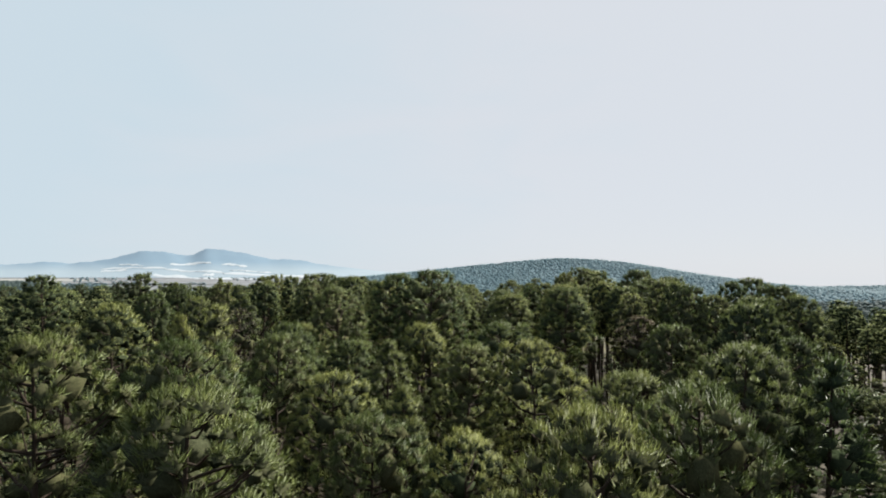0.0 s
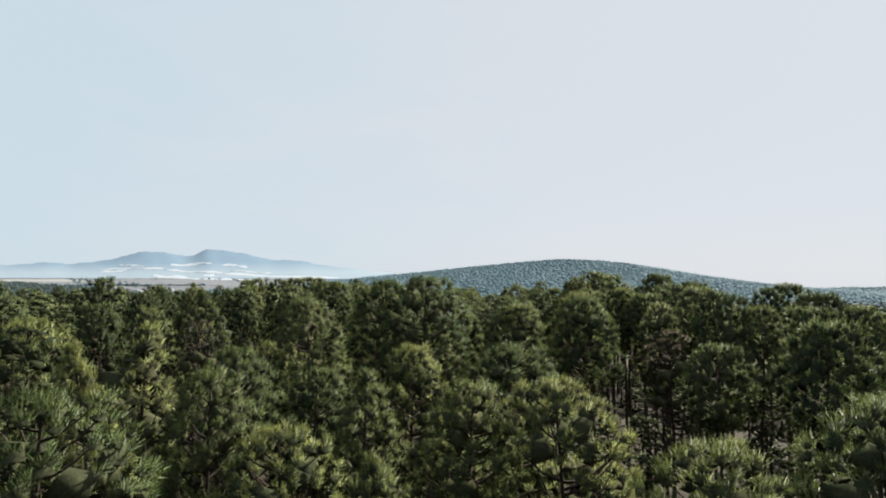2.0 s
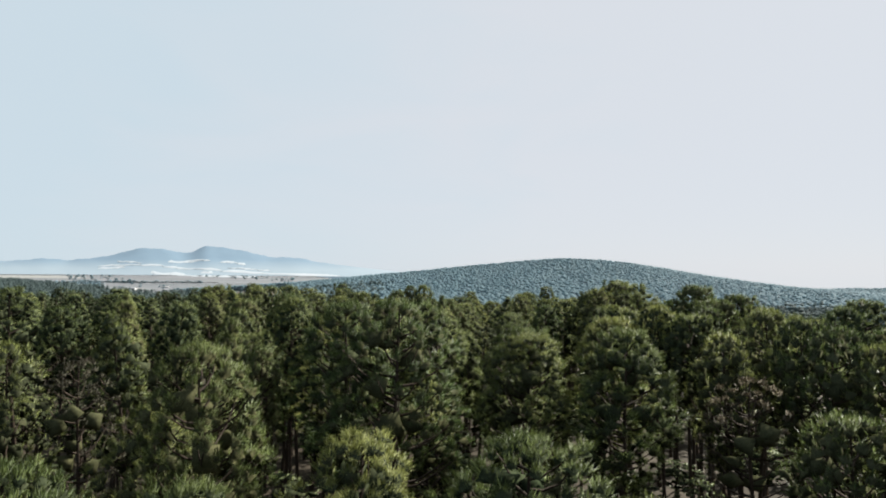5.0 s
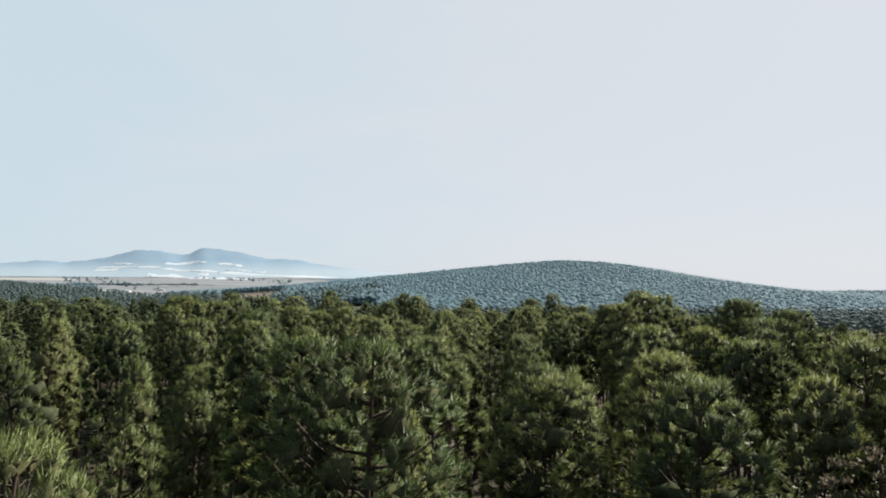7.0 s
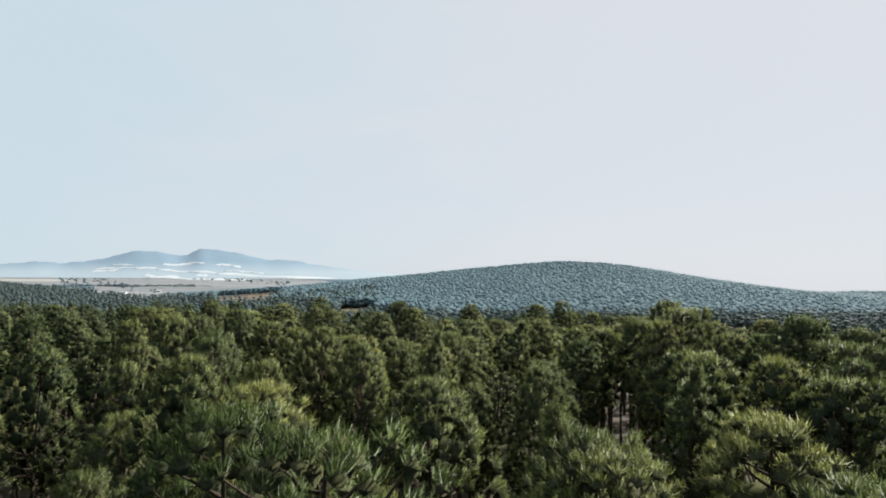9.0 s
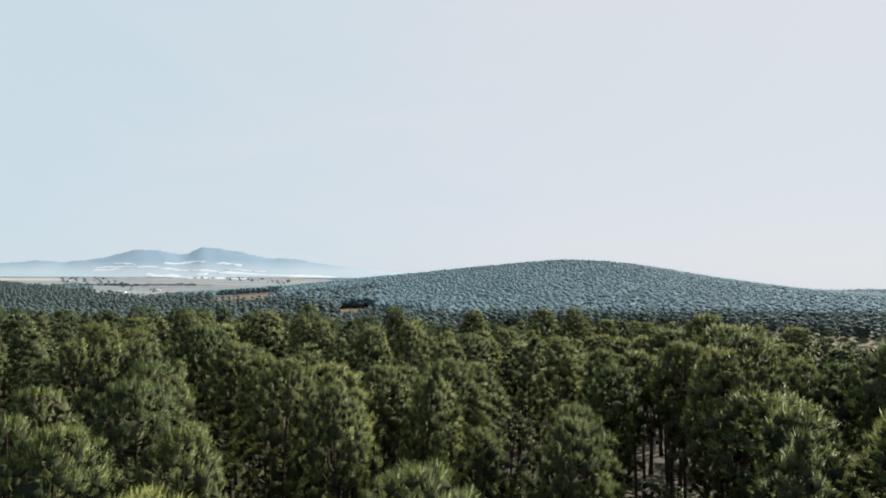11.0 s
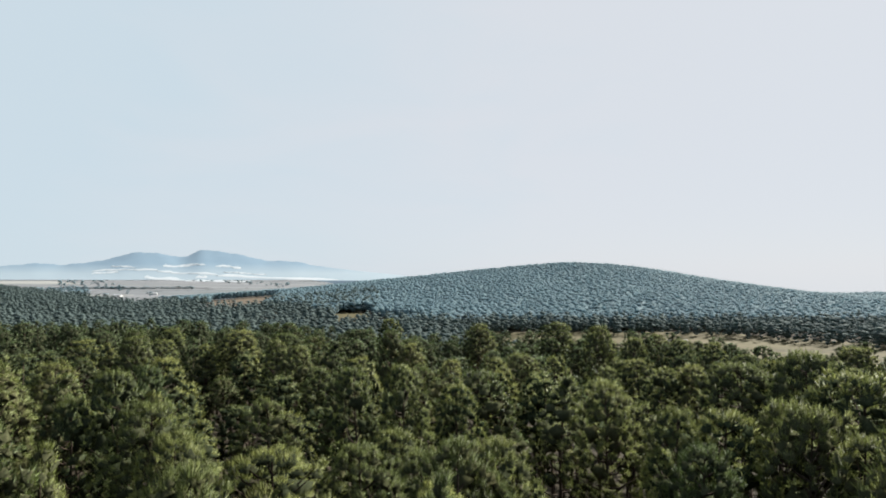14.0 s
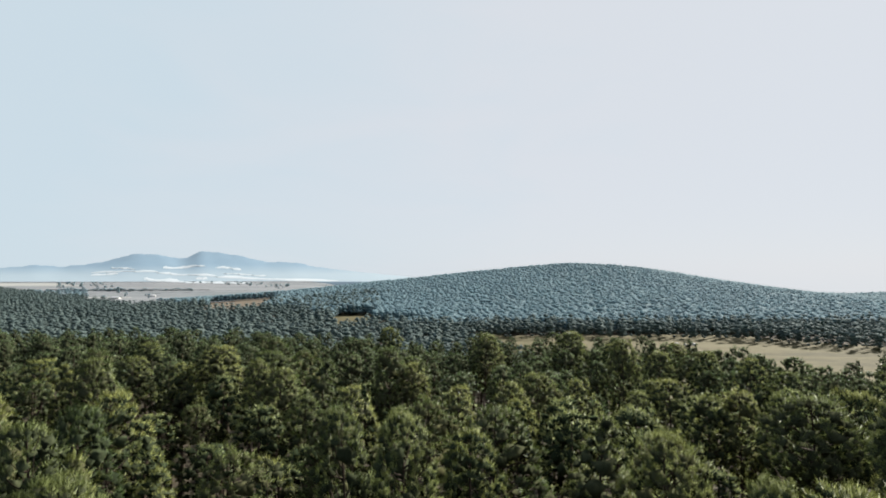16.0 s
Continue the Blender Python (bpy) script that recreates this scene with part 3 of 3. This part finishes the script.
EIGHTH_ROWS = [(-34.6, 138.0, 22.4, 3.1), (-41.2, 138.4, 19.0, 2.7), (-18.2, 138.7, 21.3, 2.6), (-65.0, 140.5, 19.8, 3.5), (-16.8, 140.7, 18.8, 2.8), (-38.1, 140.8, 20.7, 2.7), (-5.3, 141.7, 22.0, 2.6), (11.7, 143.5, 18.9, 3.5), (26.1, 143.6, 18.1, 3.3), (-13.9, 143.8, 20.3, 3.5), (-44.9, 144.0, 20.5, 3.5), (-3.5, 144.2, 20.2, 2.6), (-19.3, 144.4, 21.4, 3.5), (-2.3, 147, 20.2, 3.5), (25.6, 147.5, 17.2, 2.5), (-30.8, 149.8, 19.2, 2.6), (-31.2, 149.9, 18.5, 3.3), (-19.7, 150.8, 22.2, 3.5), (43.5, 151.5, 17.5, 3.5), (22.9, 151.8, 21.6, 2.6), (39.5, 151.9, 19.2, 2.8), (-38.1, 152.7, 19.6, 3.3)]
NINTH_ROWS = [(-26.8, 152.8, 20.9, 3.5), (62.2, 156.9, 17.9, 3.0), (-30, 158.3, 18.5, 3.5), (63.6, 161.0, 17.7, 3.0), (30.3, 161.2, 18.9, 2.6), (-18.0, 163.0, 18.9, 3.5), (-71.9, 164.1, 20.2, 3.5), (-42.8, 167.4, 19.6, 3.5), (40.7, 169.4, 17.7, 2.6), (29.4, 177.2, 18.0, 3.5), (8.0, 179.1, 19.4, 3.5), (9.3, 185.5, 18.1, 3.5), (66.1, 187.0, 13.2, 3.5), (23.3, 187.5, 19.0, 3.5), (48.6, 188.1, 15.2, 3.5), (25.8, 195, 18.3, 3.4), (9.7, 195.2, 17.9, 3.2), (52.2, 195.6, 14.4, 3.5), (-9.1, 200.4, 18.6, 3.5), (49.3, 203.9, 14.8, 3.5), (37.1, 203.9, 16.1, 3.5), (53.5, 215.2, 13.1, 3.5)]
TENTH_ROWS = [(9.3, 215.3, 16.1, 3.5)]
PLANTED = FIRST_ROWS + SECOND_ROWS + THIRD_ROWS + FOURTH_ROWS + FIFTH_ROWS + SIXTH_ROWS + SEVENTH_ROWS + EIGHTH_ROWS + NINTH_ROWS + TENTH_ROWS

plant(17.8, 55.5, 19.8, 3.3, BROWN, False, "greyish-brown oak with thin dry leaves among pines", "oak tree", "oak_tree")
plant(-18.8, 57.0, 20.4, 2.8, BROWN, False, "brown oak with thin withered leaves among pines", "oak tree", "oak_tree")
plant(5.1, 90.2, 19.5, 2.9, OLIVE, False, "pale olive broadleaf tree between darker pines", "broadleaf tree", "broadleaf_tree")
for x, y, top, radius in PLANTED:
    if (x, y) in ((-4.3, 86.6), (-31.2, 149.9)):
        plant(x, y, top, radius, LIME, False, "bright yellow-green young pine among darker pines")
    else:
        plant(x, y, top, radius)


def free(x, y, gap):
    return all((x - a) ** 2 + (y - b) ** 2 > (gap + 0.45 * r) ** 2 for a, b, r in taken)


for i in range(9000):
    if len(taken) >= 300:
        break
    y = rng.uniform(4, 128)
    x = rng.uniform(-1, 1) * (0.73 * y + 8)
    if abs(x) < 62 and free(x, y, 3.3):
        plant(x, y, float(rise(x, y)) + (rng.uniform(8.5, 14.0) if x > 14 and y < 105 else rng.uniform(12.5, 18.0) if y < 105 else rng.uniform(15.0, 19.0)), rng.uniform(1.8, 2.6), low=True)


# ---- woods farther off ----
def woods(name, spots, kinds, heights, widths, material, label, trunks=True, taller=0.0):
    """Many trees joined into one mesh, each turned and sized by chance; taller then fits heights to the camera's view
    of the field.
    """
    r = np.random.default_rng(len(spots))
    green, wood, dark = Stock(), Stock(), Stock()
    for x, y in spots:
        stem, crown, inner = kinds[r.integers(len(kinds))]
        a, h, w = r.uniform(0, 6.28), r.uniform(*heights) * (1 + taller * float(step(130, 200, y) * step(5, 40, x) * (1 - 2.0 * step(60, 95, x) * (1 - step(98, 112, x))))) / TALL, r.uniform(*widths) / WIDE
        R = np.array([[np.cos(a), np.sin(a), 0], [-np.sin(a), np.cos(a), 0], [0, 0, 1]])
        at = np.array([x, y, float(rise(x, y)) - 0.1])
        green.add(crown[0] @ R * (w, w, h) + at, crown[1], crown[2] @ R)
        if inner:
            dark.add(inner[0] @ R * (w, w, h) + at, inner[1], inner[2] @ R)
        if trunks:
            wood.add(stem[0] @ R * (1.2, 1.2, h) + at, stem[1], stem[2])
    ob = new(name, green.mesh(name, material, True))
    if trunks:
        o = new("stem", wood.mesh("stem", BARK))
        o.parent = ob
        tagged(o, kind="stuff")
    if dark.count:
        o = new("inner_twig", dark.mesh("inner_twig", CORE_SHADE, True))
        o.parent = ob
        tagged(o, kind="stuff")
    return tagged(ob, label, "trees", kind="stuff")


def scatter(seed, gap, box, inside, crowded=()):
    """Spots at least about gap apart, by a jittered grid."""
    r = np.random.default_rng(seed)
    X, Y = np.meshgrid(np.arange(box[0], box[1], gap), np.arange(box[2], box[3], gap))
    X = (X + r.uniform(-0.42, 0.42, X.shape) * gap).ravel()
    Y = (Y + r.uniform(-0.42, 0.42, Y.shape) * gap).ravel()
    keep = inside(X, Y)
    X, Y = X[keep], Y[keep]
    if len(crowded):
        c = np.array(crowded)
        near = (np.hypot(X[:, None] - c[None, :, 0], Y[:, None] - c[None, :, 1]) < 2.2 + 0.45 * c[None, :, 2]).any(1)
        X, Y = X[~near], Y[~near]
    return np.stack([X, Y], 1)


def open_land(x, y):
    """Where no tree stands: the fields."""
    field = (x > np.interp(y, (230, 236, 262, 320, 380, 456), (120, 74, 50, 40, 20, 12))) & (x < np.interp(y, (300, 360, 386, 424, 444, 450, 456), (340, 255, 226, 184, 146, 80, 20))) & (y > 236) & (y < 456)
    ploughed = (x > np.interp(y, (755, 905), (-265, -312))) & (x < np.interp(y, (755, 905), (-186, -225))) & (y > 690) & (y < 905)
    clearing = (x > np.interp(y, (490, 560, 618), (-70, -88, -92))) & (x < -56) & (y > 488) & (y < 618)
    return field | ploughed | clearing


EDGE = [tree_kind(31 + i, sh, ft, 95, 0.6, 16, 0.36, 0.045, joined=True, gaps=0.1, body=0.6, dark_core=True) for i, (sh, ft) in enumerate(SHAPES)]
BACK = [tree_kind(71 + i, sh, ft, 80, 0.62, 8, 0.4, 0.06, joined=True, gaps=0.1, body=0.55, dark_core=True) for i, (sh, ft) in enumerate(SHAPES)]
FAR = [tree_kind(41 + i, sh, ft, 8, 1.55, joined=True, gaps=0.0, body=1.0, lift=0.4, rough=0.35) for i, (sh, ft) in enumerate((("dome", 0.2), ("oval", 0.15), ("dome", 0.25), ("cone", 0.15)))]
HILL = [tree_kind(51 + i, sh, 0.22, 4, 2.3, joined=True, gaps=0.0, body=1.0, lift=0.3, rough=0.35) for i, sh in enumerate(("dome", "oval", "cone", "dome"))]

near_wood = scatter(7, 5.9, (-150, 120, 6, 262), lambda x, y: (np.abs(x) < 0.73 * y + 14) & ~open_land(x, y) & ((y > 118) | (np.abs(x) > 58)), taken)
woods("pine_wood", near_wood[near_wood[:, 1] < 150], EDGE, (14.5, 20.5), (2.3, 3.3), FAR_NEEDLES, "dense green pine wood beyond the nearest trees", True, 0.28)
thicket = scatter(14, 5.5, (-62, 62, 8, 120), lambda x, y: np.abs(x) < 0.73 * y + 10, [(a, b, r - 2.4) for a, b, r in taken])
woods("young_pine_thicket", thicket, BACK, (6.0, 10.5), (2.3, 3.0), FAR_NEEDLES, "shaded younger pines filling the gaps below the crowns")
woods("pine_wood", near_wood[near_wood[:, 1] >= 150], BACK, (14.5, 20.5), (2.3, 3.3), FAR_NEEDLES, "green pine wood with rounded crowns before the field", True, 0.15)
behind = scatter(8, 17.0, (-120, 120, -90, 60), lambda x, y: (np.abs(x) > 0.73 * np.maximum(y, 0) + 16) & ((y > 0) | (np.abs(x) > 9) | (y < -12)))
woods("wood_behind", behind, BACK, (17, 20), (3, 4), FAR_NEEDLES, "green pine wood standing round the nearer trees")
far_wood = scatter(9, 6.8, (-520, 420, 225, 496), lambda x, y: (np.abs(x) < 0.75 * y + 10) & ~open_land(x, y) & ~((np.abs(x) < 120) & (y < 262)))
woods("blue_pine_wood", far_wood, FAR, (10, 14), (2.6, 3.7), HAZED_NEEDLES, "pine wood on the falling land, coloured haze-blue", False)
plain_wood = scatter(10, 8.5, (-1150, -60, 486, 1600), lambda x, y: (np.abs(x) < 0.76 * y) & ~open_land(x, y) & (x < -60 - (y - 560) * 0.05 + 12 * np.sin(y * 0.06)) & (y < np.interp(x, (-1103, -573, -369, -200), (1594, 1052, 821, 790)) + 14 * np.sin(x * 0.05)))
woods("plain_pine_wood", plain_wood, FAR, (9, 14.5), (3.0, 4.4), HAZED_NEEDLES, "hazy pine wood at the edge of the plain", False)
# haze-coloured sheet added 8 m up to lighten the gaps between hill pines
land_sheet("hill_scrub", [(512, 15, 480), (570, 15, 520), (640, 10, 540), (700, -30, 560), (760, -90, 600), (905, -185, 700), (948, -200, 720)], HILL_HAZE_NEEDLES, "haze-blue filler sheet raised below the hill pines to lighten the gaps", 8.0, 120)
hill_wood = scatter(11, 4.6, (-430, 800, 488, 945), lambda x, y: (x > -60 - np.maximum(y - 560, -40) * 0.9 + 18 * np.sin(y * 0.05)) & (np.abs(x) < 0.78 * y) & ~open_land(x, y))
woods("hill_pine_wood", hill_wood, HILL, (9.6, 11.2), (2.5, 3.3), HILL_HAZE_NEEDLES, "pine wood covering the long low hill, coloured haze-blue", False)

# ---- on the far plain ----
def surface(x, y):
    x, y = np.asarray(x, float), np.asarray(y, float)
    on = (y > 2700) & (y < 4000) & (x / (y / 4000) < -200)
    return np.where(on, np.maximum(rise(x, y), mountain(x, np.maximum(y, 2700))), rise(x, y))


def greenhouse(line):
    """A row of white plastic tunnels along a line of (x, y, depth as a share of the distance), following the land."""
    line = np.array(line, float)
    at = np.linspace(0, len(line) - 1, 49)
    x, y, deep = (np.interp(at, np.arange(len(line)), line[:, i]) for i in range(3))
    u = np.linspace(0, 1, 49)
    y = y + 9 * np.sin(u * 17 + x[0]) + 5 * np.sin(u * 41)
    deep = deep * (0.75 + 0.3 * np.sin(u * 11 + x[0])) * np.minimum(1, 0.35 + 9 * np.minimum(u, 1 - u))
    v = np.linspace(0, 1, 9)[:, None]
    X, Y = x * (1 + deep * v), 76 + (y - 76) * (1 + deep * v)
    Z = surface(X, Y) + 2.2 + 0.5 * np.abs(np.sin(u * 24 * np.pi))
    Z[0], Z[-1] = surface(X[0], Y[0]) + 0.2, surface(X[-1], Y[-1]) + 0.2
    ob = mesh_ob("greenhouse", np.stack([X, Y, Z], -1).reshape(-1, 3), grid_faces(49, 9), PLASTIC, smooth=True)
    return tagged(ob, "long white plastic greenhouse tunnels on the far plain", "greenhouse", "greenhouses of the plain")


for line in (((-1896, 3564, 0.021), (-1664, 3391, 0.018)), ((-1899, 3390, 0.028), (-1704, 3321, 0.023), (-1475, 3249, 0.021)), ((-1810, 3229, 0.03), (-1664, 3217, 0.025)),
             ((-1544, 3442, 0.032), (-1448, 3495, 0.036), (-1303, 3433, 0.029)), ((-1246, 3438, 0.023), (-1173, 3435, 0.025), (-1082, 3357, 0.028)),
             ((-1465, 3215, 0.027), (-1274, 3120, 0.03), (-1077, 3006, 0.03)), ((-1068, 2980, 0.038), (-879, 2936, 0.047), (-613, 2812, 0.069), (-458, 2789, 0.08)),
             ((-1368, 2871, 0.067), (-1189, 2740, 0.092), (-965, 2439, 0.18)), ((-981, 2500, 0.127), (-798, 2334, 0.153)), ((-804, 2380, 0.09), (-697, 2322, 0.09)),
             ((-1139, 2904, 0.038), (-1086, 2888, 0.039)), ((-1115, 3187, 0.014), (-881, 3122, 0.018))):
    greenhouse(line)


def house(x, y, turn, wide, deep):
    """A small pale farmhouse with a pitched roof, door and windows."""
    root = new("house")
    h, w, d = 3.0, wide / 2, deep / 2
    box = [(-w, -d, 0), (w, -d, 0), (w, d, 0), (-w, d, 0), (-w, -d, h), (w, -d, h), (w, d, h), (-w, d, h), (-w, 0, h + 1.6), (w, 0, h + 1.6)]
    me = bpy.data.meshes.new("wall")
    me.from_pydata(box, [], [(0, 1, 5, 4), (2, 3, 7, 6), (1, 2, 6, 9, 5), (3, 0, 4, 8, 7)])
    me.materials.append(WALLS)
    new("wall", me).parent = root
    e = 0.4
    roof = [(-w - e, -d - e, h - 0.35), (w + e, -d - e, h - 0.35), (w + e, 0, h + 1.75), (-w - e, 0, h + 1.75), (w + e, d + e, h - 0.35), (-w - e, d + e, h - 0.35)]
    roof += [(p, q, r + 0.18) for p, q, r in roof]
    mesh_ob("roof", roof, [(6, 7, 8, 9), (9, 8, 10, 11), (0, 3, 2, 1), (3, 5, 4, 2), (0, 1, 7, 6), (5, 11, 10, 4)], ROOFS, root)
    for px, name, z0, z1, half in ((-0.5 * w, "window", 1.0, 2.1, 0.6), (0.05 * w, "door", 0.0, 2.1, 0.5), (0.55 * w, "window", 1.0, 2.1, 0.6)):
        y0 = -d - 0.06
        mesh_ob(name, [(px - half, y0, z0), (px + half, y0, z0), (px + half, y0, z1), (px - half, y0, z1), (px - half, -d, z0), (px + half, -d, z0), (px + half, -d, z1), (px - half, -d, z1)],
                [(0, 1, 2, 3), (4, 0, 3, 7), (1, 5, 6, 2), (3, 2, 6, 7)], BARK, root)
    root.matrix_basis = pose(x, y, float(rise(x, y)), 0, 0, turn)
    return tagged(root, "small pale farmhouse with a grey pitched roof", "house", "houses of the far hamlet")


for x, y, turn, wide, deep in ((-939, 1523, 20, 14, 8), (-857, 1415, -15, 11, 7), (-875, 1447, 40, 12, 8), (-762, 1321, 10, 13, 8), (-790, 1349, 70, 10, 7), (-810, 1322, 0, 12, 8), (-547, 1230, 15, 12, 8), (-570, 1144, -8, 16, 9)):
    house(x, y, turn, wide, deep)


def boulder(x, y, size, seed):
    bm = bmesh.new()
    bmesh.ops.create_icosphere(bm, subdivisions=2, radius=size)
    for v in bm.verts:
        v.co *= 1 + 0.3 * noise.noise(v.co * 0.9 / size + Vector((seed * 7.3, 0, 0)))
        v.co.z *= 0.6
    me = bpy.data.meshes.new("boulder")
    bm.to_mesh(me)
    bm.free()
    me.materials.append(STONE)
    ob = new("boulder", me)
    ob.matrix_basis = pose(x, y, float(rise(x, y)) + 0.3 + 0.25 * size)
    return tagged(ob, "pale lump standing in for an unclear speck in the field", "boulder", "boulders in the field")


# made-up lumps standing in for small pale specks of unknown kind
for i, (x, y, size) in enumerate(((133, 421, 1.5), (137, 419, 1.1), (141, 418, 1.7))):
    boulder(x, y, size, i)

hedge = np.concatenate([np.stack([np.linspace(-910, -600, 60), 1530 + 20 * np.sin(np.linspace(0, 9, 60))], 1), scatter(12, 70, (-1500, -380, 1150, 2500), lambda x, y: np.sin(x * 0.011 + y * 0.007) > 0.55),
                        scatter(13, 16, (-1150, -640, 1180, 1480), lambda x, y: np.abs(x / y + 0.60) < 0.05)])
woods("plain_trees", hedge, HILL, (5, 10), (4, 7), HILL_HAZE_NEEDLES, "scattered trees and a hedgerow on the far plain", False)
